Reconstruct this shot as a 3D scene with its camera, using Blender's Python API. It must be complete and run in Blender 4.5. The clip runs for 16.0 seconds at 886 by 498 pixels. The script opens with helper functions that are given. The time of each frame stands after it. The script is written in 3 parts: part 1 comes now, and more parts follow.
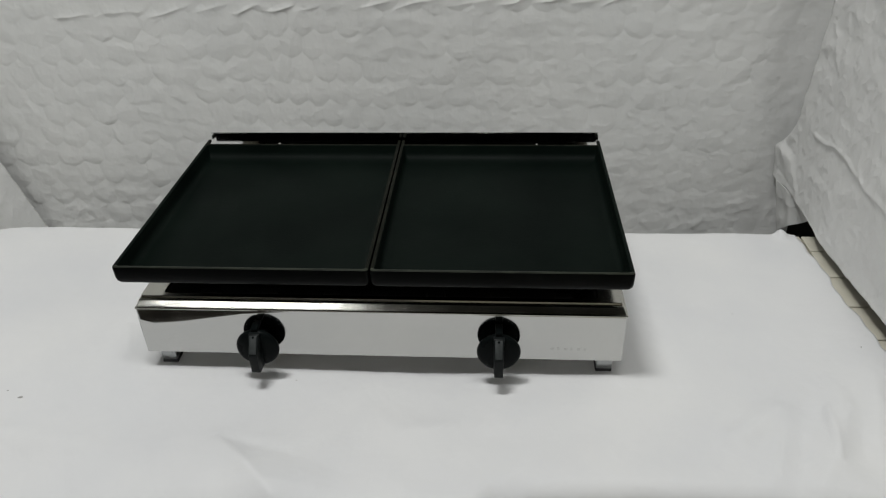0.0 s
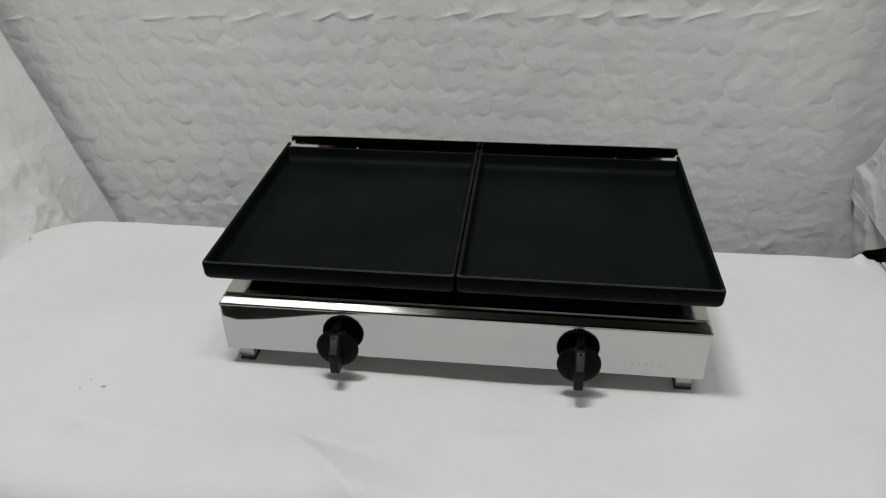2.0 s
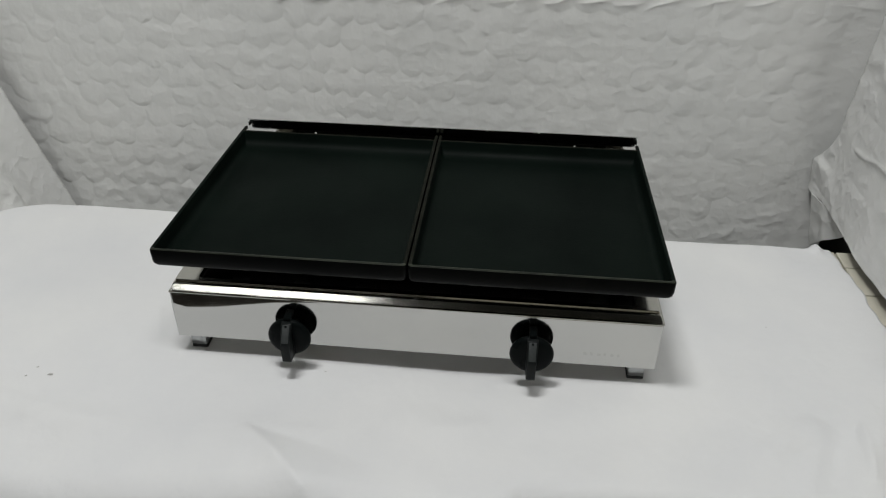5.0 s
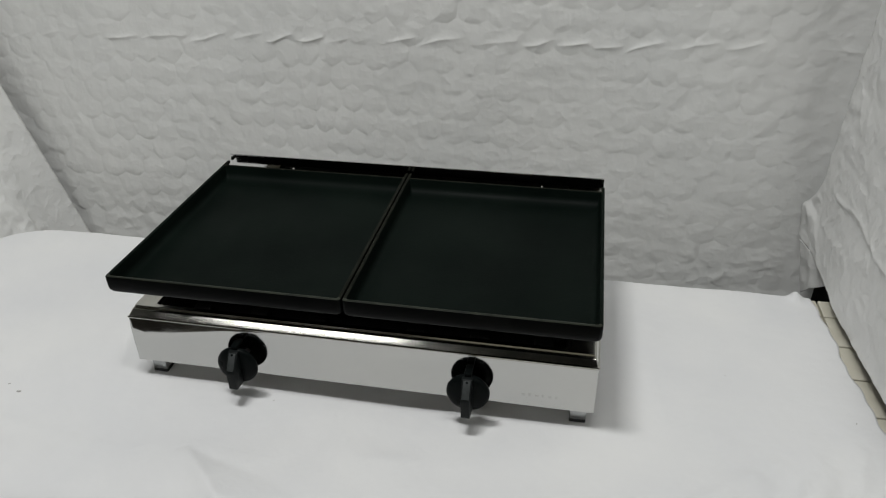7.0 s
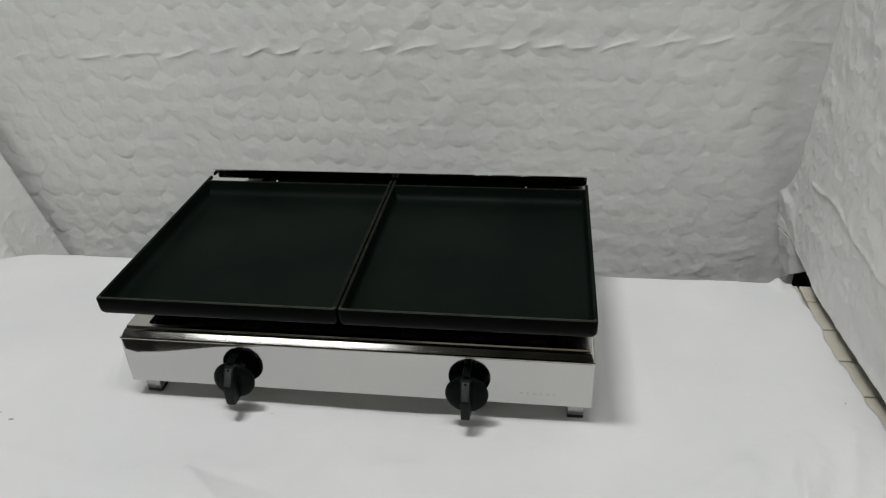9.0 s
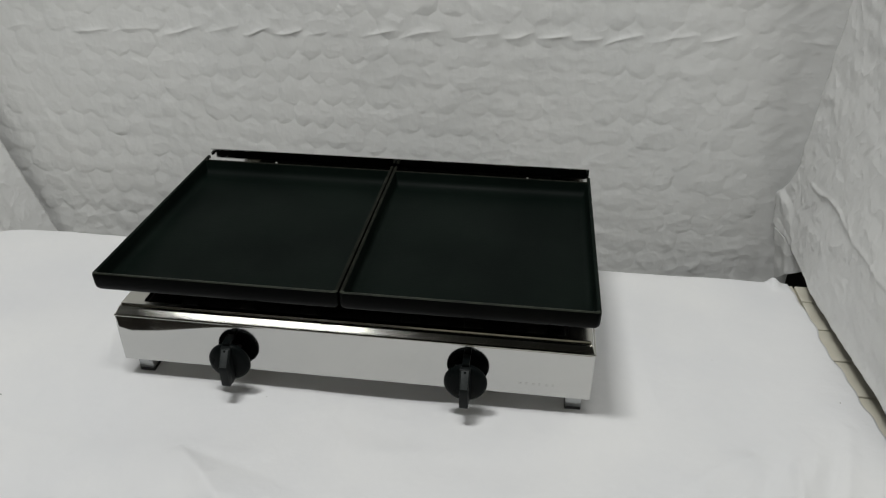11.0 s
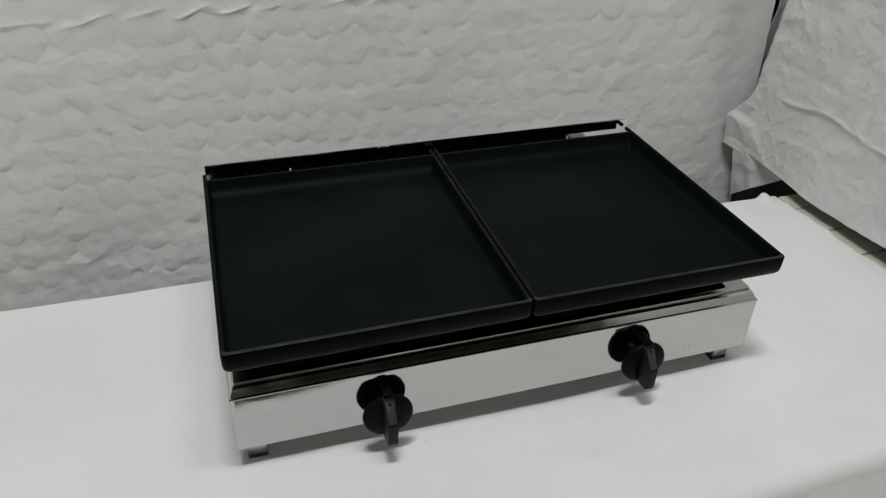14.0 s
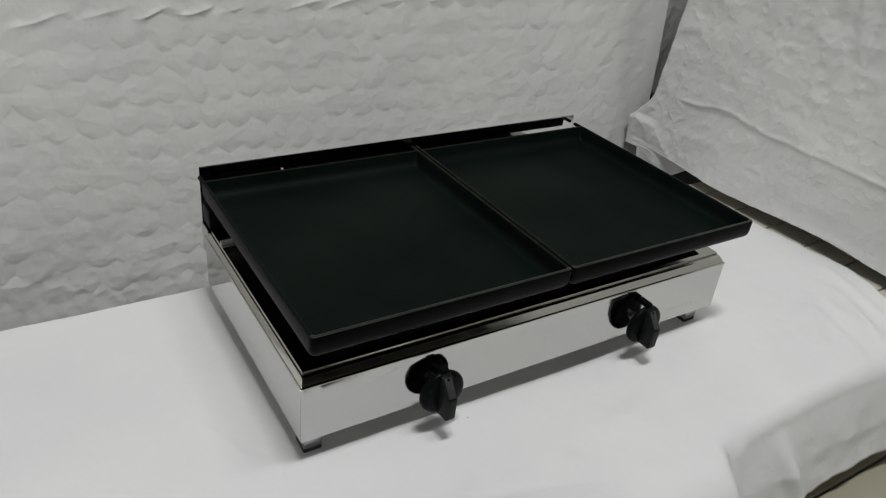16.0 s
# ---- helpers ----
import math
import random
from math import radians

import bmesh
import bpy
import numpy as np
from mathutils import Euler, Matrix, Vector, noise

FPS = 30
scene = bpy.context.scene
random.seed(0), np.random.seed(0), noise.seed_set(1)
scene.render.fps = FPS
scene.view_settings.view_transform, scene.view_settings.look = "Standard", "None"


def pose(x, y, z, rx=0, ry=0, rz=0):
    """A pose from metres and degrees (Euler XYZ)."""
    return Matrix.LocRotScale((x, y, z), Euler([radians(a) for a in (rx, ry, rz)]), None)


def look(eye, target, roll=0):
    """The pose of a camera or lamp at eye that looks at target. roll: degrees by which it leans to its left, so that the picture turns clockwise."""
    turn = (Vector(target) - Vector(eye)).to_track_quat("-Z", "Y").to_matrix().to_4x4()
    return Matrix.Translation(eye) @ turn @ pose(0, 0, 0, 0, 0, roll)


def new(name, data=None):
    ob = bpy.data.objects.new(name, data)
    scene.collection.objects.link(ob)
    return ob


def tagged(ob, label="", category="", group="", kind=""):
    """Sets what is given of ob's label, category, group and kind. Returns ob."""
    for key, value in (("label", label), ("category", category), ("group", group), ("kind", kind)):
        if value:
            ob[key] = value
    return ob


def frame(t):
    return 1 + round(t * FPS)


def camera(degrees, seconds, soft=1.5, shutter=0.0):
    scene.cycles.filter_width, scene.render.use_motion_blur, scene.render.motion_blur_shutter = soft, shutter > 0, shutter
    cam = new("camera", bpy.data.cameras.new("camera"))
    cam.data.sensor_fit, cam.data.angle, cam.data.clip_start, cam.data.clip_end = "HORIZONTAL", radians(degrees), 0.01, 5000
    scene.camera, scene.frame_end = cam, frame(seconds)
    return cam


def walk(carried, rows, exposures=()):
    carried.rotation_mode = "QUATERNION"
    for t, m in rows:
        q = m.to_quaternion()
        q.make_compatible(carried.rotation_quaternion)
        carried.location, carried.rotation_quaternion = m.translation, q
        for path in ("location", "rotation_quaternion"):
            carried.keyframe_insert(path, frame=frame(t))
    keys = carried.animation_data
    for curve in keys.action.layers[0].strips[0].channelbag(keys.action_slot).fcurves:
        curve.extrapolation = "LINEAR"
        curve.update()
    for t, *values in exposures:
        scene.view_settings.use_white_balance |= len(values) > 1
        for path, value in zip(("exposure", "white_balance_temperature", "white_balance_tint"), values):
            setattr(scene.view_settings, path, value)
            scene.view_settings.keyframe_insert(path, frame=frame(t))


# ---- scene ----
cam = camera(61.3, 16.0, soft=1.2)
PATH = [
    (0, (0.133, -0.687, 0.632), (0.005, 0.987, -0.455), -1.7),
    (0.5, (0.115, -0.69, 0.637), (-0.054, 0.995, -0.427), -1.1),
    (1, (0.094, -0.698, 0.635), (-0.085, 1.002, -0.403), -0.4),
    (1.5, (0.084, -0.699, 0.631), (-0.131, 0.99, -0.418), -0.9),
    (2, (0.074, -0.696, 0.628), (-0.143, 0.989, -0.428), -0.9),
    (2.5, (0.069, -0.695, 0.626), (-0.143, 0.984, -0.44), -1.0),
    (3, (0.068, -0.688, 0.628), (-0.164, 0.977, -0.455), -1.7),
    (3.2, (0.071, -0.686, 0.626), (-0.148, 0.986, -0.449), -1.4),
    (5.3, (0.115, -0.682, 0.631), (-0.035, 0.983, -0.466), 0.7),
    (5.5, (0.154, -0.68, 0.63), (0.003, 0.992, -0.456), 0.6),
    (6, (0.223, -0.672, 0.634), (0.018, 0.988, -0.462), 0.1),
    (6.5, (0.243, -0.67, 0.639), (-0.054, 1.004, -0.414), -0.4),
    (7, (0.245, -0.674, 0.644), (-0.086, 1.013, -0.378), -0.7),
    (7.5, (0.261, -0.673, 0.641), (-0.083, 1.006, -0.39), -0.7),
    (8, (0.27, -0.681, 0.635), (-0.124, 0.975, -0.414), -1.4),
    (8.5, (0.252, -0.686, 0.647), (-0.107, 1.0, -0.367), -1.7),
    (9, (0.226, -0.684, 0.647), (-0.038, 1.021, -0.364), -2.4),
    (9.2, (0.22, -0.686, 0.646), (-0.011, 1.021, -0.372), -2.2),
    (11.3, (0.192, -0.685, 0.636), (-0.026, 1.017, -0.392), 0.4),
    (11.5, (0.171, -0.673, 0.646), (-0.035, 1.018, -0.401), 0.1),
    (12, (0.078, -0.669, 0.64), (-0.047, 1.038, -0.395), -1.4),
    (12.5, (-0.009, -0.646, 0.629), (-0.067, 1.036, -0.452), -2.9),
    (13, (-0.088, -0.598, 0.617), (0.086, 1.064, -0.483), 0.7),
    (13.5, (-0.18, -0.556, 0.614), (0.117, 1.078, -0.501), -0.2),
    (14, (-0.263, -0.533, 0.603), (0.262, 1.049, -0.502), 1.8),
    (14.5, (-0.361, -0.524, 0.584), (0.304, 0.976, -0.56), 2.2),
    (15, (-0.44, -0.496, 0.566), (0.393, 0.926, -0.567), 3.9),
    (15.5, (-0.48, -0.489, 0.562), (0.476, 0.892, -0.523), 5.8),
    (16, (-0.489, -0.493, 0.565), (0.488, 0.931, -0.443), 6.4),
]
walk(cam, [(t, look(eye, target, roll)) for t, eye, target, roll in PATH])

# ---- world and light ----
world = bpy.data.worlds.new("world")
scene.world = world
world.use_nodes = True
world.node_tree.nodes["Background"].inputs[0].default_value = (0.9, 0.95, 1.0, 1)
world.node_tree.nodes["Background"].inputs[1].default_value = 0.02
scene.view_settings.exposure = 0.0

CEIL = 2.25          # ceiling over the counter top
FLOOR = -0.85        # room floor under the counter top
LAMP_X, LAMP_Y, LAMP_Z = -0.25, -0.36, 2.10


def tube_light(x, y, z, length, power, turn=0.0):
    data = bpy.data.lights.new("tube", "AREA")
    data.shape, data.size, data.size_y = "RECTANGLE", length, 0.16 if length < 0.8 else 0.28
    data.energy, data.color = power, (0.993, 1.0, 0.988)
    lamp = new("tube_glow", data)
    lamp.matrix_world = pose(x, y, z, 0, 0, turn)
    return lamp


LAMPS = ((LAMP_X, LAMP_Y, 0.42, 20.4), (-1.10, -2.3, 1.00, 5.5), (0.28, -0.42, 0.42, 6.0))     # x, y, length, power; the third is an added fill for the right side
for lamp_x, lamp_y, long, power in LAMPS:
    tube_light(lamp_x, lamp_y, LAMP_Z - 0.045, long, power)


# ---- materials ----
def material(name, color, rough, metal=0.0):
    m = bpy.data.materials.new(name)
    m.use_nodes = True
    b = m.node_tree.nodes["Principled BSDF"]
    b.inputs["Base Color"].default_value = (*color, 1)
    b.inputs["Roughness"].default_value = rough
    b.inputs["Metallic"].default_value = metal
    return m


def grain(m, scale, low, high, detail=6.0, stretch=(1, 1, 1), where="Base Color"):
    """Noise that runs between two values of colour or roughness."""
    t = m.node_tree
    co, mp = t.nodes.new("ShaderNodeTexCoord"), t.nodes.new("ShaderNodeMapping")
    mp.inputs["Scale"].default_value = stretch
    n, r = t.nodes.new("ShaderNodeTexNoise"), t.nodes.new("ShaderNodeValToRGB")
    n.inputs["Scale"].default_value, n.inputs["Detail"].default_value = scale, detail
    r.color_ramp.elements[0].position, r.color_ramp.elements[1].position = 0.32, 0.68
    for e, c in zip(r.color_ramp.elements, (low, high)):
        e.color = (*c, 1) if isinstance(c, tuple) else (c, c, c, 1)
    t.links.new(co.outputs["Object"], mp.inputs[0])
    t.links.new(mp.outputs[0], n.inputs["Vector"])
    t.links.new(n.outputs[0], r.inputs[0])
    t.links.new(r.outputs[0], t.nodes["Principled BSDF"].inputs[where])
    return m


def relief(m, layers, stretch=(1, 1, 1)):
    """Bump from several noises: (scale, height in metres)."""
    t = m.node_tree
    co, mp = t.nodes.new("ShaderNodeTexCoord"), t.nodes.new("ShaderNodeMapping")
    mp.inputs["Scale"].default_value = stretch
    t.links.new(co.outputs["Object"], mp.inputs[0])
    last = None
    for scale, height in layers:
        n, b = t.nodes.new("ShaderNodeTexNoise"), t.nodes.new("ShaderNodeBump")
        n.inputs["Scale"].default_value, n.inputs["Detail"].default_value = scale, 4
        b.inputs["Strength"].default_value, b.inputs["Distance"].default_value = 1.0, height
        t.links.new(mp.outputs[0], n.inputs["Vector"])
        t.links.new(n.outputs[0], b.inputs["Height"])
        if last:
            t.links.new(last.outputs[0], b.inputs["Normal"])
        last = b
    t.links.new(last.outputs[0], t.nodes["Principled BSDF"].inputs["Normal"])
    return m


def wrinkles(m, scale=7, height=0.0019):
    """Crisp creases and fine crumpling of stiff paper."""
    relief(m, [(30, 0.0004), (110, 0.0004)])
    t = m.node_tree
    bump = t.nodes.new("ShaderNodeBump")
    bump.inputs["Distance"].default_value = height
    co, n = t.nodes.new("ShaderNodeTexCoord"), t.nodes.new("ShaderNodeTexNoise")
    n.noise_type = "RIDGED_MULTIFRACTAL"
    n.inputs["Offset"].default_value, n.inputs["Gain"].default_value = 0.9, 1.6
    n.inputs["Scale"].default_value, n.inputs["Detail"].default_value, n.inputs["Roughness"].default_value = scale, 5, 0.55
    t.links.new(co.outputs["Object"], n.inputs["Vector"])
    t.links.new(n.outputs[0], bump.inputs["Height"])
    shader = t.nodes["Principled BSDF"]
    t.links.new(shader.inputs["Normal"].links[0].from_socket, bump.inputs["Normal"])
    t.links.new(bump.outputs[0], shader.inputs["Normal"])
    return m


steel = relief(grain(material("polished_steel", (0.56, 0.56, 0.545), 0.07, 1.0), 30, 0.04, 0.11, where="Roughness"), [(6, 0.0004)])
steel_rim = grain(material("rim_steel", (0.56, 0.55, 0.51), 0.14, 1.0), 40, 0.10, 0.20, where="Roughness")
chrome = grain(material("foot_steel", (0.36, 0.37, 0.37), 0.2, 1.0), 60, 0.15, 0.3, where="Roughness")
plastic = relief(grain(material("black_plastic", (0.004, 0.0055, 0.0055), 0.3), 40, 0.26, 0.36, where="Roughness"), [(500, 0.0001)])
iron = relief(grain(material("black_enamel", (0.012, 0.014, 0.013), 0.5), 9, 0.48, 0.60, where="Roughness"), [(350, 0.0002), (14, 0.0006)])
grain(iron, 7, (0.0012, 0.0036, 0.0026), (0.0040, 0.0078, 0.0058))
for dull in (iron, plastic):
    dull.node_tree.nodes["Principled BSDF"].inputs["Specular IOR Level"].default_value = 0.06 if dull is iron else 0.05
soot = grain(material("burner_black", (0.01, 0.01, 0.01), 0.7), 25, (0.006, 0.006, 0.006), (0.02, 0.018, 0.016))
# lighter enamel: the lamp's highlight on the front rims is put into the colour
rim_enamel = relief(grain(material("highlit_rim_enamel", (0.01, 0.01, 0.009), 0.36), 38, (0.004, 0.0055, 0.0035), (0.026, 0.031, 0.020)), [(300, 0.0002)])
# darker copy of the enamel, with the shade of the outer walls painted in
iron_outside = relief(grain(material("shaded_enamel_outside", (0.002, 0.0025, 0.0025), 0.45), 30, (0.0008, 0.0012, 0.0013), (0.0020, 0.0025, 0.0025)), [(350, 0.0002)])
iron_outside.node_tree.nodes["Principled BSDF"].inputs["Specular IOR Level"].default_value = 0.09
grip_plastic = relief(material("grip_plastic", (0.008, 0.010, 0.010), 0.42), [(500, 0.0001)])
grip_plastic.node_tree.nodes["Principled BSDF"].inputs["Specular IOR Level"].default_value = 0.15
rim_enamel.node_tree.nodes["Principled BSDF"].inputs["Specular IOR Level"].default_value = 0.3
rim_brown = grain(material("browned_rim_enamel", (0.01, 0.01, 0.008), 0.5), 60, (0.0050, 0.0060, 0.0042), (0.0150, 0.0160, 0.0112))
rim_brown.node_tree.nodes["Principled BSDF"].inputs["Specular IOR Level"].default_value = 0.05
# pale grey that paints the lamp's sheen on the knob grips
grip_sheen = grain(material("sheen_grey", (0.04, 0.045, 0.045), 0.4), 200, (0.030, 0.035, 0.035), (0.050, 0.056, 0.056))
rubber = material("rubber", (0.015, 0.015, 0.016), 0.7)
cloth_white = relief(grain(material("white_sheet", (0.8, 0.8, 0.8), 0.75), 5, (0.77, 0.775, 0.785), (0.83, 0.83, 0.825)), [(900, 0.0001), (60, 0.0007), (14, 0.003)])
quilt_white = wrinkles(grain(material("white_padded_paper", (0.72, 0.72, 0.70), 0.6), 4, (0.725, 0.73, 0.715), (0.785, 0.785, 0.765)), 27, 0.0004)
paper_white = wrinkles(grain(material("white_paper", (0.74, 0.74, 0.72), 0.55), 4, (0.73, 0.73, 0.72), (0.80, 0.80, 0.78)), 24, 0.0010)
tile_cream = grain(material("cream_tile", (0.6, 0.55, 0.43), 0.3), 14, (0.64, 0.61, 0.50), (0.75, 0.72, 0.61))
tile_beige = grain(material("beige_tile", (0.40, 0.37, 0.28), 0.35), 14, (0.35, 0.33, 0.25), (0.45, 0.42, 0.33))
grout = grain(material("dark_grout", (0.06, 0.05, 0.04), 0.9), 40, (0.04, 0.035, 0.03), (0.09, 0.08, 0.06))
plaster = relief(grain(material("grey_plaster", (0.13, 0.13, 0.12), 0.8), 3, (0.11, 0.11, 0.10), (0.15, 0.15, 0.14)), [(40, 0.002)])
ochre_plaster = relief(grain(material("ochre_plaster", (0.36, 0.34, 0.27), 0.8), 3, (0.32, 0.30, 0.24), (0.40, 0.38, 0.30)), [(40, 0.002)])
dark_floor = grain(material("dark_floor", (0.05, 0.045, 0.04), 0.6), 5, (0.03, 0.028, 0.025), (0.07, 0.06, 0.05))
dirt = material("dirt", (0.46, 0.45, 0.43), 0.9)
bright_tab = grain(material("bright_tab", (0.6, 0.59, 0.56), 0.35), 60, (0.5, 0.49, 0.46), (0.68, 0.67, 0.64))
emboss = material("pressed_mark", (0.50, 0.50, 0.485), 0.14, 1.0)


# ---- mesh helpers ----
def link(name, bm, mat, parent=None, label="", smooth=True):
    me = bpy.data.meshes.new(name)
    bm.to_mesh(me)
    bm.free()
    me.materials.append(mat)
    if smooth:
        for p in me.polygons:
            p.use_smooth = True
        me.set_sharp_from_angle(angle=radians(35))
    ob = new(name, me)
    if parent:
        ob.parent = parent
    if label:
        ob["label"] = label
    return ob


def part(name, bm, material_, parent, label=""):
    return link(name, bm, material_, parent, label)


def box(x0, x1, y0, y1, z0, z1, bevel=0.0):
    bm = bmesh.new()
    bmesh.ops.create_cube(bm, size=1)
    bmesh.ops.scale(bm, vec=(x1 - x0, y1 - y0, z1 - z0), verts=bm.verts)
    bmesh.ops.translate(bm, vec=((x0 + x1) / 2, (y0 + y1) / 2, (z0 + z1) / 2), verts=bm.verts)
    if bevel:
        bmesh.ops.bevel(bm, geom=list(bm.edges), offset=bevel, segments=2, profile=0.5, affect="EDGES")
    return bm


def ring(x0, x1, y0, y1, r, z, n=5):
    """A rectangle with rounded corners, as a list of points."""
    out = []
    for cx, cy, a0 in ((x1 - r, y1 - r, 0), (x0 + r, y1 - r, 90), (x0 + r, y0 + r, 180), (x1 - r, y0 + r, 270)):
        for i in range(n + 1):
            a = radians(a0 + 90 * i / n)
            out.append((cx + r * math.cos(a), cy + r * math.sin(a), z))
    return out


def loft(rings, caps=(True, True)):
    bm = bmesh.new()
    rows = [[bm.verts.new(p) for p in row] for row in rings]
    k = len(rows[0])
    for a, b in zip(rows, rows[1:]):
        for i in range(k):
            bm.faces.new((a[i], a[(i + 1) % k], b[(i + 1) % k], b[i]))
    if caps[0]:
        bm.faces.new(rows[0][::-1])
    if caps[1]:
        bm.faces.new(rows[-1])
    bmesh.ops.recalc_face_normals(bm, faces=bm.faces)
    return bm


def sheet(name, nx, ny, place, mat, parent=None, thick=0.0):
    """A surface over a grid of nx by ny, with place(u, v) for arrays u, v in 0..1 giving x, y, z."""
    u, v = np.meshgrid(np.linspace(0, 1, nx), np.linspace(0, 1, ny))
    p = np.stack(place(u, v), -1).reshape(-1, 3)
    i = (np.arange(ny - 1)[:, None] * nx + np.arange(nx - 1)).ravel()
    me = bpy.data.meshes.new(name)
    me.from_pydata(p.tolist(), [], np.stack([i, i + 1, i + nx + 1, i + nx], 1).tolist())
    me.polygons.foreach_set("use_smooth", np.ones(len(me.polygons), bool))
    me.materials.append(mat)
    ob = new(name, me)
    if parent:
        ob.parent = parent
    if thick:
        mod = ob.modifiers.new("thickness", "SOLIDIFY")
        mod.thickness, mod.offset = thick, 0
    return ob


def hash2(i, j, k=0):
    """A number in 0..1 for each lattice place."""
    h = np.sin(i * 127.1 + j * 311.7 + k * 74.7) * 43758.5453
    return h - np.floor(h)


def smooth_noise(x, y, k=0):
    """Value noise in -1..1."""
    i, j = np.floor(x), np.floor(y)
    a, b = x - i, y - j
    a, b = a * a * (3 - 2 * a), b * b * (3 - 2 * b)
    top = hash2(i, j, k) * (1 - a) + hash2(i + 1, j, k) * a
    low = hash2(i, j + 1, k) * (1 - a) + hash2(i + 1, j + 1, k) * a
    return 2 * (top * (1 - b) + low * b) - 1


def cloudy(x, y, k=0, octaves=4, fade=0.5):
    return sum(fade**o * smooth_noise(x * 2**o + 17 * o, y * 2**o - 9 * o, k + o) for o in range(octaves))


def crumple(x, y, k=0, octaves=3):
    """Sharp ridges, as in paper that was folded and smoothed out."""
    return sum(0.5**o * (1 - 2 * np.abs(smooth_noise(x * 2**o + 5 * o, y * 2**o + 3 * o, k + o))) for o in range(octaves))


def ridge(x, y, ax, ay, bx, by, width):
    """1 on the line from a to b, fading to 0 at width from it and at its ends."""
    dx, dy = bx - ax, by - ay
    s = np.clip(((x - ax) * dx + (y - ay) * dy) / (dx * dx + dy * dy), 0, 1)
    d = np.hypot(x - ax - s * dx, y - ay - s * dy)
    return np.exp(-((d / width) ** 2)) * np.clip(6 * s, 0, 1) * np.clip(6 * (1 - s), 0, 1)


# ---- room ----
def room_slab(name, x0, x1, y0, y1, z0, z1, mat):
    return tagged(link(name, box(x0, x1, y0, y1, z0, z1), mat, smooth=False), kind="structure")


tagged(room_slab("floor", -2.4, 2.4, -3.2, 0.75, FLOOR - 0.1, FLOOR, dark_floor), "dark floor of the workroom", "floor")
tagged(room_slab("ceiling", -2.4, 2.4, -3.2, 0.75, CEIL, CEIL + 0.1, plaster), "grey plaster ceiling", "ceiling")
tagged(room_slab("wall_north", -2.4, 2.4, 0.65, 0.75, FLOOR, CEIL, plaster), "grey plaster wall behind the padded paper", "wall")
tagged(room_slab("wall_south", -2.4, 2.4, -3.3, -3.2, FLOOR, CEIL, ochre_plaster), "ochre plaster wall behind the camera", "wall")
tagged(room_slab("wall_west", -2.5, -2.4, -3.3, 0.75, FLOOR, CEIL, plaster), "grey plaster wall", "wall")
tagged(room_slab("wall_east", 2.4, 2.5, -3.3, 0.75, FLOOR, CEIL, plaster), "grey plaster wall", "wall")


def ceiling_light(x, y, length):
    base = tagged(new("ceiling_light"), "unseen white ceiling lamp with a broad glowing underside", "lamp", "ceiling lamps of the workroom")
    base.location = (x, y, LAMP_Z)
    part("housing", box(-length / 2 - 0.03, length / 2 + 0.03, -0.09 if length < 0.8 else -0.15, 0.09 if length < 0.8 else 0.15, -0.03, 0.05, 0.004), cloth_white, base)
    for sx in (-0.4 * length, 0.4 * length):
        part("rod", box(sx - 0.006, sx + 0.006, -0.006, 0.006, 0.05, CEIL - LAMP_Z), chrome, base)
    return base


# housings for all lamps, the added fill on the right too
for lamp_x, lamp_y, long, power in LAMPS:
    ceiling_light(lamp_x, lamp_y, long)

# ---- tiled counter ----
BACK, FRONT, LEFT = 0.345, -0.160, -0.765
counter = tagged(link("counter", box(LEFT + 0.06, 1.15, FRONT + 0.012, BACK - 0.008, FLOOR, -0.014, 0.002), grout, smooth=False),
                 "cream tiled counter under a white cloth", "counter")

# a lower ledge of the counter runs on in front
part("ledge_block", box(-0.6, 1.15, -0.62, FRONT + 0.012, FLOOR, -0.1545, 0.002), grout, counter)

# ---- white cloth over the counter ----


def flap_start(x):
    """0 where the cloth tents forward, 1 where it turns down at the counter's edge."""
    k = np.clip((x - 0.098) / 0.045, 0, 1)
    return k * k * (3 - 2 * k)


def front_line(x):
    """Where the cloth turns down at the front: it tents forward over its longer part."""
    return -0.236 + 0.060 * flap_start(x) + 0.002 * np.sin(x * 23)


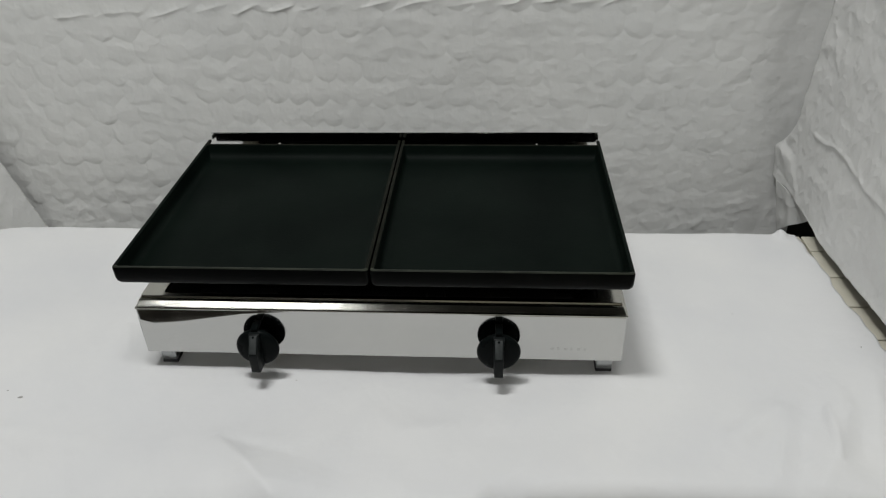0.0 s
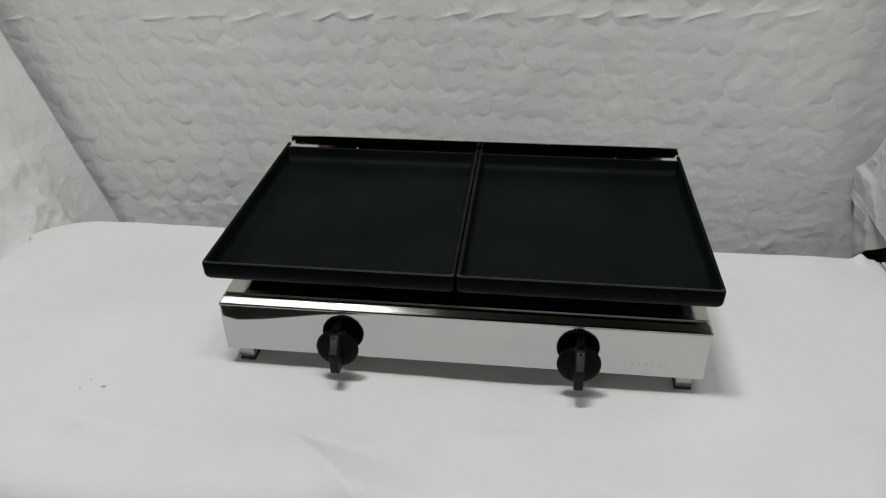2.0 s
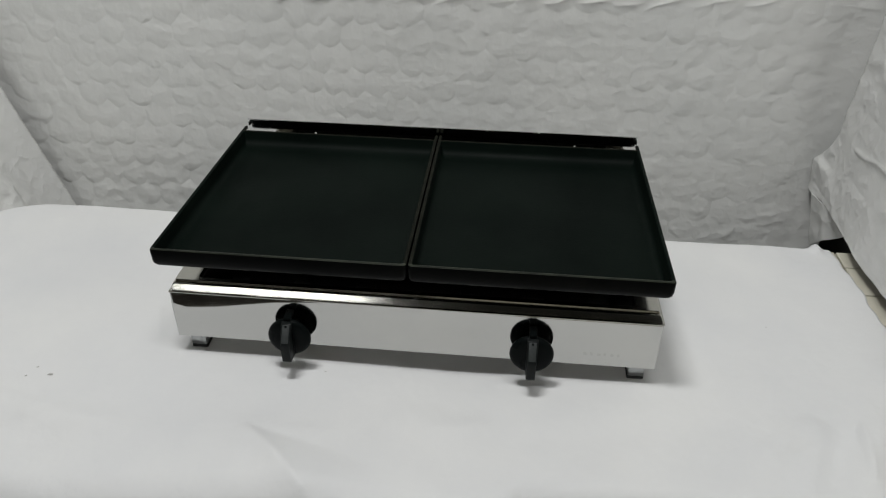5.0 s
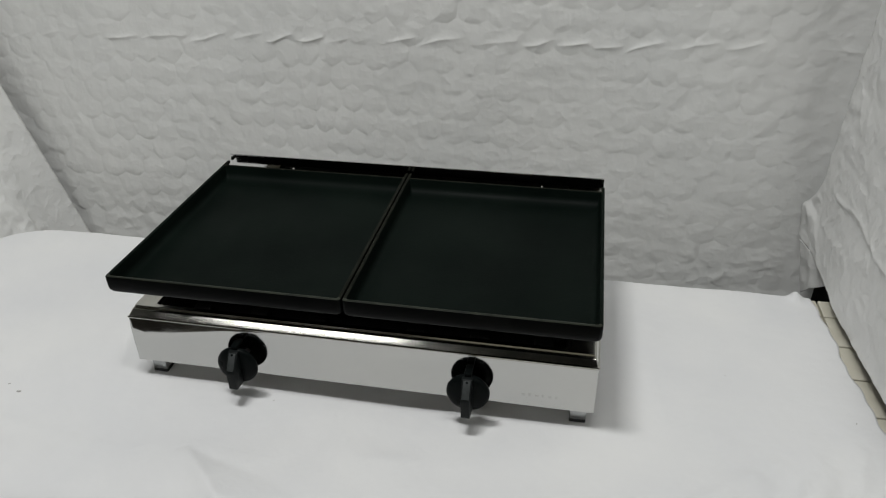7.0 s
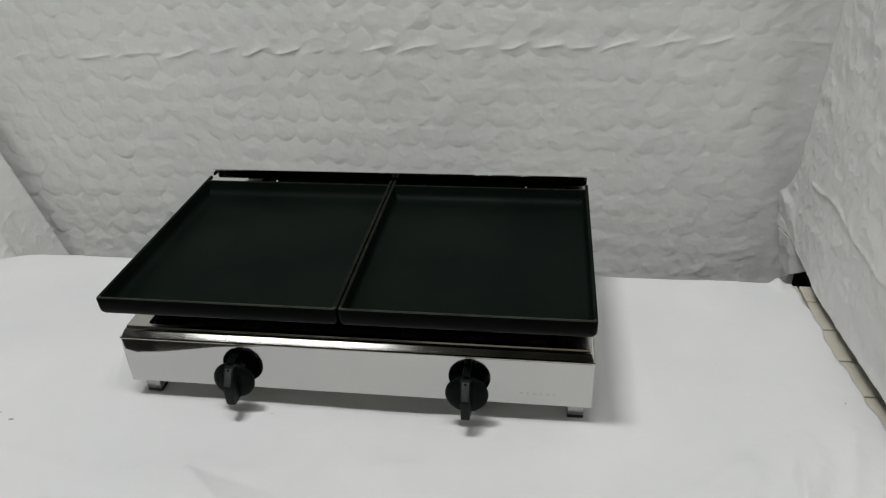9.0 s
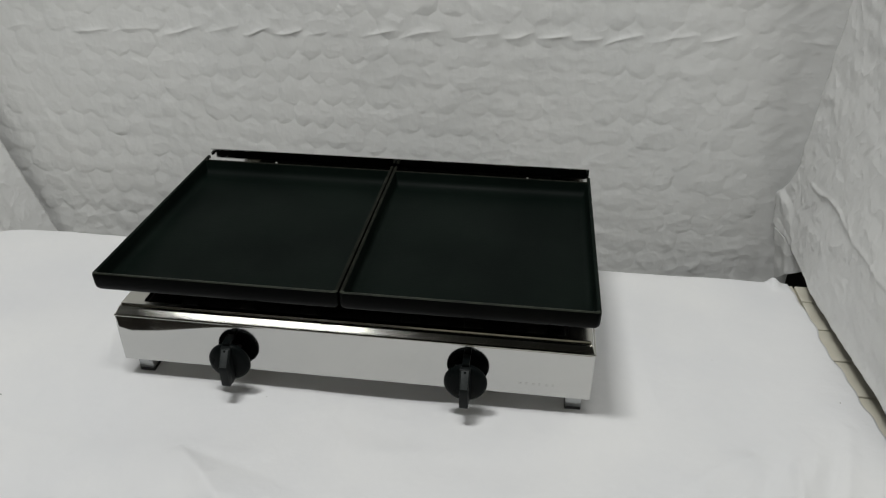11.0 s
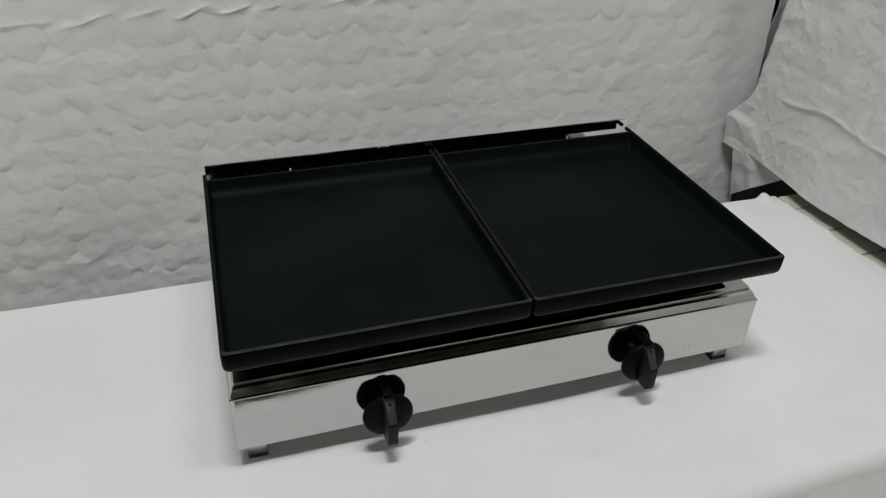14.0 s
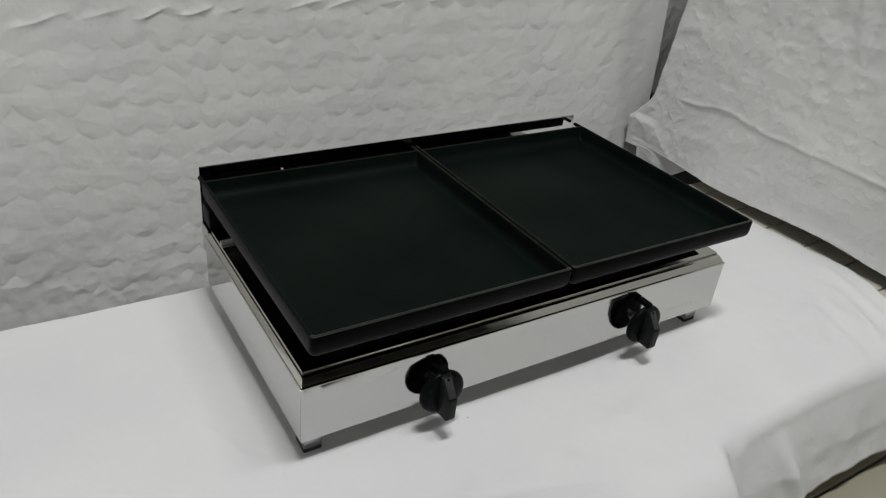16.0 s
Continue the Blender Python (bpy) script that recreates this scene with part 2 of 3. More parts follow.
def cloth_place(u, v):
    sw = flap_start(-1.0 + 1.52 * u)
    low = -0.47 + 0.192 * sw + 0.004 * np.sin(37 * u) * sw
    t = low + (0.58 - low) * v
    right = np.interp(t, (-0.45, -0.12, -0.05, -0.016, 0.015, 0.08, 0.13, 0.17, 0.24, 0.30, 0.34, 0.36), (0.44, 0.594, 0.619, 0.630, 0.634, 0.630, 0.624, 0.619, 0.616, 0.613, 0.606, 0.598))
    right = right + 0.0015 * np.sin(t * 60) + 0.0012 * np.sin(t * 143 + 1)
    s = -1.0 + (right + 1.0) * u
    front = front_line(s)
    r = 0.13
    qx, qy = np.maximum(LEFT + r - s, 0), np.maximum(t - (BACK - r), 0)
    ql = np.hypot(qx, qy)
    corner = (qx > 0) & (qy > 0)
    d_left, d_back, d_front = LEFT - s, t - BACK, front - t
    d = np.where(corner, ql - r, np.maximum(np.maximum(d_left, d_back), d_front))
    nx = np.where(corner, -qx / (ql + 1e-9), np.where((d_left >= d_back) & (d_left >= d_front), -1.0, 0.0))
    ny = np.where(corner, qy / (ql + 1e-9), np.where((d_back > d_left) & (d_back >= d_front), 1.0, np.where((d_front > d_left) & (d_front > d_back), -1.0, 0.0)))
    # the back turns down sharply, front and left in a wider bend
    bend = np.where(ny > 0.5, 0.010, np.where(ny < -0.5, 0.055 - 0.030 * flap_start(s), 0.03))
    steep = np.where(ny < -0.5, np.pi / 2 - 0.35 * flap_start(s), np.pi / 2)
    e = np.maximum(d + bend, 0)
    arc = np.minimum(e / bend, steep)
    rest = np.maximum(e - bend * steep, 0)
    out = bend * np.sin(arc) + np.cos(steep) * rest - e
    x, y = s + nx * out, t + ny * out
    z = -bend * (1 - np.cos(arc)) - np.sin(steep) * rest
    flat = np.clip(1 - e / 0.06, 0.0, 1)
    # folds and creases of the cloth
    z = z + (0.0014 * cloudy(s * 7, t * 7, 3) + 0.0011 * crumple(s * 6 + 2 * t, t * 5 - s, 13, 3)) * flat
    near = np.clip((-0.03 - t) / 0.08, 0, 1)
    z = z + near * flat * (0.0058 * cloudy(s * 7 + 3, t * 6, 5, 3))
    # a buckled fold: a crest that rises towards the front, steep on one flank
    along, aside = 0.70 * (s + 0.175) - 0.714 * (t + 0.109), 0.714 * (s + 0.175) + 0.70 * (t + 0.109)
    tall = np.clip(0.24 * along, 0, 0.018) * np.clip((0.19 - along) / 0.06, 0, 1)
    reach = np.maximum(0.55 * along, 0.004)
    z = z + tall * np.where(aside < 0, np.exp(np.minimum(aside, 0) / 0.035), np.clip(1 - aside / reach, 0, 1) ** 1.3)
    z = z + 0.002 * ridge(s, t, 0.50, -0.16, 0.55, 0.02, 0.014)
    z = z - 0.003 * ridge(s, t, 0.46, -0.15, 0.50, -0.02, 0.02)
    z = z + 0.003 * ridge(s, t, -0.50, -0.11, -0.30, -0.13, 0.02)
    for ax, ay, bx, by, h, w in ((0.523, -0.03, 0.506, -0.12, 0.0022, 0.005), (0.50, 0.0, 0.42, -0.17, 0.0018, 0.012), (0.56, -0.01, 0.47, -0.165, 0.0028, 0.014), (0.60, 0.03, 0.55, -0.12, 0.002, 0.010),
                                 (0.10, -0.06, 0.36, -0.04, 0.0012, 0.02), (0.02, -0.09, 0.20, -0.075, 0.0012, 0.015), (-0.62, 0.02, -0.48, -0.02, 0.002, 0.02),
                                 (0.39, -0.105, 0.48, -0.03, 0.0028, 0.014), (-0.51, -0.085, -0.41, -0.12, 0.003, 0.016), (-0.44, -0.11, -0.30, -0.125, 0.0022, 0.02), (-0.33, 0.02, -0.36, 0.09, 0.001, 0.006)):
        z = z + 1.7 * h * ridge(s, t, ax, ay, bx, by, w)
    z = z + 0.011 * np.exp(-(((s - 0.586) / 0.008) ** 2)) * np.clip((t - 0.315) / 0.03, 0, 1)
    hang = np.clip(rest / 0.05, 0, 1) * (ny < -0.5)
    y = y - hang * (0.004 * (1 + smooth_noise(s * 14, t * 3, 8)) + 0.0024 * (2 + crumple(s * 9, t * 8, 9, 4))) 
    y = y - 0.013 * hang * np.exp(-(((s - 0.225 - 0.25 * rest) / 0.012) ** 2))
    return x, y, z - 0.0004


cloth = tagged(sheet("tablecloth", 540, 290, cloth_place, cloth_white, thick=0.0012), "plain white cloth with soft creases, draped over a tiled counter", "cloth")

# ---- padded paper backdrop ----
def quilt_place(u, v):
    x, z = -1.02 + (0.668 + 1.02) * u, -0.16 + 0.90 * v
    px, pz = 0.0425, 0.0390
    # puffed cells in offset rows: each ends in a rounded lower edge over the tops of the two below it
    rough = np.interp(x, (-0.5, 0.2), (0.0030, 0.0016))
    xw, zw = x + rough * cloudy(x * 42, z * 42, 15, 2) + 0.02 * cloudy(x * 3, z * 3, 17, 1), z + rough * cloudy(x * 46, z * 46, 16, 2) + 0.010 * cloudy(x * 3, z * 3, 18, 1)
    boxy = np.interp(x, (-0.35, 0.15), (2.0, 2.5))
    row0 = np.floor(zw / pz)
    puff = np.zeros(x.shape)
    for dr in (-1, 0, 1, 2):
        row = row0 + dr
        off = 0.5 * (row % 2)
        col0 = np.floor(xw / px - off)
        for dc in (-1, 0, 1, 2):
            col = col0 + dc
            own = hash2(col, row, 7)
            side = (xw - (col + off + 0.30 * (hash2(col, row, 1) - 0.5)) * px) / px
            lift = (zw - (row + 0.22 * (hash2(col, row, 2) - 0.5)) * pz) / pz
            dome = np.clip(1 - np.abs(side / 0.61) ** boxy - np.abs(lift / 0.72) ** boxy, 0, 1) ** 0.55
            crease = np.abs(np.cos(3.14 * own) * side + np.sin(3.14 * own) * lift)
            puff = np.maximum(puff, dome * (0.80 - 0.42 * lift + 0.3 * (own - 0.5) * side - 0.20 * crease) * (0.82 + 0.28 * own))
    wear = (0.75 + 0.25 * np.clip(0.5 + cloudy(x * 5, z * 5, 11, 2), 0, 1)) * np.interp(x, (-0.2, 0.3), (1, 0.85))
    y = 0.520 + 0.07 * (z + 0.07)
    y = y - 0.00042 * crumple(x * 21 + 8 * z, z * 22 - 9 * x, 21) - 0.00022 * crumple(x * 52 - 11 * z, z * 55 + 9 * x, 25, 2) - 0.0002 * cloudy(x * 48, z * 44, 23, 2) - 0.004 * cloudy(x * 2.5, z * 2.5, 31, 3)
    plain = np.clip((0.622 - x + 0.006 * smooth_noise(z * 14, 0 * z, 19)) / 0.030, 0.25, 1)      # the border is almost unpuffed
    y = y - 0.0028 * puff * wear * plain
    # pinched seam across the sheet
    run = x * 15 + 0.8 * smooth_noise(x * 9, x * 0, 4)
    saw = run - np.floor(run) - 0.5
    seam = 0.306 + 0.02 * x + (0.004 + 0.014 * hash2(np.floor(run), 0 * run, 8)) * saw + 0.004 * smooth_noise(x * 31, x * 0 + 2, 6)
    y = y - 0.0036 * np.exp(-np.abs(z - seam) / 0.0045) * (1 - 4 * saw * saw) * hash2(np.floor(run), 0 * run, 9)
    # slanting pulls near the upper half
    y = y - 0.0008 * np.clip((z - 0.05) / 0.15, 0, 1) * np.clip((x + 0.2) / 0.3, 0, 1) * crumple((x - z) * 13, (x + z) * 4, 41, 2)
    curl = np.clip((x - 0.600) / 0.075, 0, 1)
    y = y - 0.020 * curl * curl
    low = np.clip((0.03 - z) / 0.08, 0, 1)
    y = y - 0.0010 * low * crumple(x * 22 + 9 * z, z * 26 - 8 * x, 51, 2)
    return x, y, z


backdrop = tagged(sheet("paper_backdrop", 1120, 640, quilt_place, quilt_white), "white padded paper with puffed honeycomb cells, hung behind the counter", "backdrop")


# ---- plain paper sheets at both sides ----
def right_place(u, v):
    y = 0.515 - 1.35 * u
    foot = 0.022 + 0.004 * np.sin(y * 18) - 0.006 * np.clip((y - 0.45) / 0.03, 0, 1)
    z = foot + (0.95 - foot) * v**1.2
    x = 0.624 + 0.010 * np.exp(-(((y - 0.2) / 0.25) ** 2)) * np.clip(z / 0.3, 0, 1)
    line = z - 0.150 - 0.010 * np.exp(-(((y - 0.335) / 0.05) ** 2)) + 0.007 * np.clip((y - 0.38) / 0.07, 0, 1) + 0.0009 * smooth_noise(y * 22, y * 0, 63)
    fold = 0.7 + 0.5 * smooth_noise(y * 17, y * 0, 64)
    x = x - (0.0046 * fold * np.exp(-np.abs(line) / 0.0022) + 0.0030 * np.exp(-np.maximum(line, 0) / 0.05) * (line > 0) + 0.0030 * np.exp(np.minimum(line, 0) / 0.006) * (line <= 0)) * np.clip((0.46 - y) / 0.03, 0, 1)
    x = x + 0.012 * np.clip((0.14 - z) / 0.1, 0, 1) * np.clip((0.3 - y) / 0.3, 0, 1)
    # a small facet is folded over at the rear edge
    facet = np.clip(((y - 0.434) + 1.1 * (0.077 - z)) / 0.05, 0, 1) * np.clip((0.085 - z) / 0.01, 0, 1) * np.clip((y - 0.42) / 0.02, 0, 1)
    x = x - 0.006 * facet * np.clip((z - 0.035) / 0.03, 0, 1)
    x = x - 0.0013 * crumple(y * 19, z * 20, 61, 4) - 0.0006 * crumple(y * 60 + 9 * z, z * 25, 65, 2) - 0.0022 * cloudy(y * 4, z * 4, 62, 2)
    k = np.clip((z - 0.065) / 0.07, 0, 1)
    y = y - (0.045 * k * k * (3 - 2 * k) + 0.12 * np.clip(z - 0.13, 0, 1)) * np.clip((y - 0.1) / 0.3, 0, 1)
    return x, y, z


tagged(sheet("paper_sheet", 320, 280, right_place, paper_white, thick=0.0008), "plain white paper hung beside the counter, creased across", "paper")


def flap_place(u, v):
    z = 0.027 - 0.006 * u - np.maximum(0.102 - 0.106 * u, 0.006) * v
    y = 0.474 - 0.124 * u
    x = (0.612 + 0.273 * (0.027 - np.minimum(z, 0.03))) * (1 - u) + 0.648 * u + 0.003 * cloudy(y * 16, z * 11, 91, 3)
    x = x - 0.006 * np.exp(-(((u - 0.35 + 2 * z) / 0.12) ** 2)) * np.clip((0.03 - z) / 0.03, 0, 1)
    return x, y, z


tagged(sheet("paper_flap", 60, 60, flap_place, paper_white, thick=0.0008), "folded lower corner of white paper hanging behind the counter", "paper")


def corner_place(u, v):
    z = 0.06 + 0.9 * v
    x = 0.716 + 0.030 * np.exp(-(((z - 0.24) / 0.07) ** 2)) + 0.004 * smooth_noise(z * 25, 0 * z, 82) + 0.15 * u
    y = 0.594 + 0.36 * (x - 0.716) + 0.008 * cloudy(x * 9, z * 5, 81, 3)
    return x, y, z


tagged(sheet("paper_strip", 30, 120, corner_place, paper_white, thick=0.0008), "narrow strip of white paper hung in the corner of the backdrop", "paper")


def left_place(u, v):
    z, y = -0.34 + 1.2 * v, 0.502 - 0.85 * u
    x = -0.756 - 0.33 * z - 0.22 * (0.502 - y)
    x = x + 0.0026 * crumple(y * 22, z * 19, 71, 4) * np.clip(u / 0.12, 0.12, 1) + 0.009 * cloudy(y * 3.5, z * 3.5, 72, 2) * np.clip(u / 0.2, 0, 1)
    low = np.clip((0.16 - z) / 0.2, 0, 1) * np.clip((0.44 - y) / 0.1, 0, 1)
    x = x + 0.03 * low * np.clip(1 + smooth_noise(y * 9, z * 4, 73), 0, 1) + 0.009 * low * crumple(y * 17 + 6 * z, z * 15 - 5 * y, 74, 3)
    return x, y, z


tagged(sheet("paper_sheet", 200, 260, left_place, paper_white, thick=0.0008), "plain white paper with a straight slanting edge over the padded backdrop", "paper")


# ---- griddle ----
W, DEEP = 0.290, 0.303
Z0, Z1 = 0.030, 0.0965     # steel casing, lower and upper edge
griddle = tagged(new("tabletop_griddle"), "polished stainless steel double gas griddle on four short feet", "griddle")


def panel_place(u, v):
    x, z = -W + 2 * W * u, Z0 + (Z1 - Z0) * v
    depth = np.interp(x, (-0.2898, -0.2885, -0.2700, -0.235, -0.200, -0.160, -0.10), (-0.006, 0.0125, 0.0185, 0.0145, 0.008, 0.001, -0.003))
    over = np.clip(z - (Z1 - 0.006 - depth), 0, 1)
    y = 0.158 * (over - 0.0011 * (1 - np.exp(-over / 0.0011)))
    y = y + 0.0004 * np.sin(7 * x + 1) * np.sin(math.pi * v)
    return x, y, z


front_panel = sheet("front_panel", 300, 90, panel_place, steel, griddle, thick=0.001)
for s in (-1, 1):
    part("side_panel", box(min(s * W, s * (W - 0.0012)), max(s * W, s * (W - 0.0012)), 0.0012, DEEP, Z0, Z1), steel, griddle)
part("back_panel", box(-W + 0.002, W - 0.002, DEEP - 0.0012, DEEP, Z0, Z1), steel, griddle)
part("base_plate", box(-W + 0.003, W - 0.003, 0.003, DEEP - 0.003, Z0 + 0.002, Z0 + 0.004), steel_rim, griddle)


def frame_ring(inset, z, r=0.001):
    return ring(-W + inset, W - inset, inset, DEEP - inset, r, z, 2)


def bead(inset, z, r, a0, a1, n=5):
    """Points on a small round edge, as insets and heights."""
    return [(inset - r * math.cos(radians(a0 + (a1 - a0) * i / n)), z + r * math.sin(radians(a0 + (a1 - a0) * i / n))) for i in range(n + 1)]


ledge_line = [(0.008, Z1 - 0.0012)] + bead(0.0, Z1, 0.0012, -90, 86) + [(0.0062, Z1 + 0.0016)]
ledge = part("ledge", loft([frame_ring(i, z) for i, z in ledge_line], (False, False)), steel_rim, griddle)
# a sloping band, a flat step and a small upright bead
def rim_ring(inset, z):
    """The steps are wide along the front and back and narrow along the sides."""
    ix = 0.5 * inset
    return ring(-W + ix, W - ix, inset, DEEP - inset, 0.001, z, 2)


rim_line = [(0.0010, Z1 + 0.0005), (0.0010, 0.0980), (0.0034, 0.10112), (0.0058, 0.10385), (0.0060, 0.10411), (0.0072, 0.1048), (0.0098, 0.1051), (0.0101, 0.1070)] + bead(0.0110, 0.1071, 0.0009, 0, 90)
HOLE = (-0.259, 0.259, 0.0165, 0.288)     # opening over the burners
top_rim = part("top_rim", loft([rim_ring(i, z) for i, z in rim_line] + [ring(*HOLE, 0.004, 0.1080, 2), ring(-0.2585, 0.2585, 0.017, 0.2875, 0.004, 0.1076, 2), ring(-0.2585, 0.2585, 0.017, 0.2875, 0.004, 0.085, 2)], (False, False)), steel_rim, griddle)

for straight in (ledge, top_rim):
    straight.data.set_sharp_from_angle(angle=radians(8))      # keeps the long runs truly flat


def inner_ring(inset, z):
    return ring(-0.258 + inset, 0.258 - inset, 0.0175 + inset, 0.287 - inset, 0.003, z, 2)


part("burner_tray", loft([inner_ring(i, z) for i, z in ((0.0006, 0.040), (0.0006, 0.1045), (0.003, 0.1045), (0.006, 0.044))]), soot, griddle)
for x in (-0.225, -0.145, -0.065, 0.065, 0.145, 0.225):
    part("burner_bar", box(x - 0.012, x + 0.012, 0.06, 0.25, 0.062, 0.078, 0.004), soot, griddle)
for y in (0.075, 0.235):
    part("plate_rest", box(-0.236, 0.236, y - 0.004, y + 0.004, 0.044, 0.1455, 0.001), soot, griddle)
BACK_Y = 0.3225      # front face of the backsplash
for s in (-1, 1):
    part("corner_rest", box(s * 0.2718 - 0.0140, s * 0.2718 + 0.0140, 0.2950, 0.3215, 0.1082, 0.1330, 0.001), plastic, griddle)
    part("side_flange", box(min(s * 0.2880, s * 0.2868), max(s * 0.2880, s * 0.2868), DEEP - 0.004, BACK_Y - 0.0004, 0.0700, 0.107), steel_rim, griddle)
part("bracket", box(-0.2840, -0.2620, 0.2572, 0.2616, 0.1080, 0.1122, 0.0006), bright_tab, griddle, "small pale bracket beside the burner well")
# backsplash: an upright sheet with a folded top edge, on a foot bent to the casing
bs = box(-0.2867, 0.2862, BACK_Y, BACK_Y + 0.0012, 0.070, 0.1776)
for piece in ((-0.2867, 0.2862, BACK_Y, BACK_Y + 0.0015, 0.1776, 0.1790), (-0.2867, 0.2862, DEEP, BACK_Y, 0.070, 0.0712)):
    tmp = box(*piece, 0.0004)
    me = bpy.data.meshes.new("tmp")
    tmp.to_mesh(me)
    bs.from_mesh(me)
    tmp.free()
    bpy.data.meshes.remove(me)
for v in bs.verts:      # the top edge climbs a little to one end
    if v.co.z > 0.17:
        v.co.z += 0.0016 * max(0.0, v.co.x + 0.06) / 0.346
part("backsplash", bs, steel, griddle, "mirror-bright steel backsplash")

# small pale cones added to stand for glints in the mirror-bright sheet
for x, r in ((-0.185, 0.0017), (0.198, 0.0013)):
    pin = bmesh.new()
    bmesh.ops.create_cone(pin, cap_ends=True, segments=14, radius1=r, radius2=0.7 * r, depth=0.0016, matrix=pose(x, BACK_Y - 0.0007, 0.1612, 90))
    part("glint_spot", pin, bright_tab, griddle, "small bright spot standing for a glint in the backsplash")

# feet
for sx in (-1, 1):
    for y, across in ((0.012, 0.2725), (0.245, 0.225)):
        x = sx * across
        foot = part("foot", box(x - 0.0095, x + 0.0095, y, y + 0.022, 0.0055, Z0 + 0.001, 0.0008), chrome, griddle)
        part("rubber_cap", box(x - 0.0098, x + 0.0098, y - 0.0003, y + 0.0223, 0.0, 0.0070, 0.0012), rubber, foot, "black rubber cap")


def knob(x, z):
    """A round flange with a wedge grip across it."""
    shaft = bmesh.new()
    bmesh.ops.create_cone(shaft, cap_ends=True, segments=20, radius1=0.006, radius2=0.006, depth=0.014, matrix=pose(x, -0.006, z, 90))
    body = part("knob", shaft, chrome, griddle, "black plastic control knob on a short steel shaft")
    prof = ((0.017, -0.0125), (0.0235, -0.0125), (0.0253, -0.0135), (0.0258, -0.0150), (0.0256, -0.0170), (0.0245, -0.0190), (0.0215, -0.0205), (0.010, -0.0212))
    disc = loft([[(x + r * math.cos(a), y, z + r * math.sin(a)) for a in (2 * math.pi * i / 48 for i in range(48))] for r, y in prof])
    part("flange", disc, plastic, body)
    part("stop_lug", box(x - 0.0042, x + 0.0042, -0.0185, -0.0010, z + 0.0245, z + 0.0300, 0.0008), plastic, body)
    grip = bmesh.new()
    side = ((-0.018, 0.0250), (-0.0230, 0.0242), (-0.0372, 0.0050), (-0.0378, 0.0025), (-0.0372, -0.0205), (-0.0358, -0.0230), (-0.018, -0.0230))
    a = [grip.verts.new((x - (0.0062 if y > -0.03 else 0.0052), y, z + h)) for y, h in side]
    b = [grip.verts.new((x + (0.0062 if y > -0.03 else 0.0052), y, z + h)) for y, h in side]
    grip.faces.new(a)
    grip.faces.new(b[::-1])
    for i in range(len(a)):
        grip.faces.new((a[i], b[i], b[(i + 1) % len(a)], a[(i + 1) % len(a)]))
    bmesh.ops.recalc_face_normals(grip, faces=grip.faces)
    bmesh.ops.bevel(grip, geom=list(grip.edges), offset=0.0008, segments=2, profile=0.5, affect="EDGES")
    part("grip", grip, grip_plastic, body)
    # thin added bar: sheen of the sloping grip face, painted in pale grey
    bar = box(-0.0042, 0.0042, -0.0108, 0.0108, 0.0, 0.0005, 0.0002)
    bmesh.ops.transform(bar, matrix=pose(x, -0.0301, z + 0.0147, 53.5), verts=bar.verts)
    part("sheen_bar", bar, grip_sheen, body, "pale bar painted as lamp sheen on the slanted grip face")
    mark = bmesh.new()
    bmesh.ops.create_cone(mark, cap_ends=True, segments=14, radius1=0.0015, radius2=0.0015, depth=0.0005,
                          matrix=pose(x, -0.0252, z + 0.0220, 90 - 36.5))
    part("pointer_dot", mark, plastic, body)
    return body


knob(-0.1435, 0.0535)
knob(0.1435, 0.0535)

# pressed maker's mark, kept as plain bars
for i, (w, h) in enumerate(((0.0042, 0.0034), (0.0030, 0.0042), (0.0044, 0.0030), (0.0026, 0.0040), (0.0040, 0.0036), (0.0030, 0.0040))):
    x = 0.205 + 0.0078 * i
    part("pressed_mark", box(x, x + w, -0.0004, 0.0003, 0.0445, 0.0445 + h, 0.00018), emboss, griddle, "faint pressed lettering, unreadable")


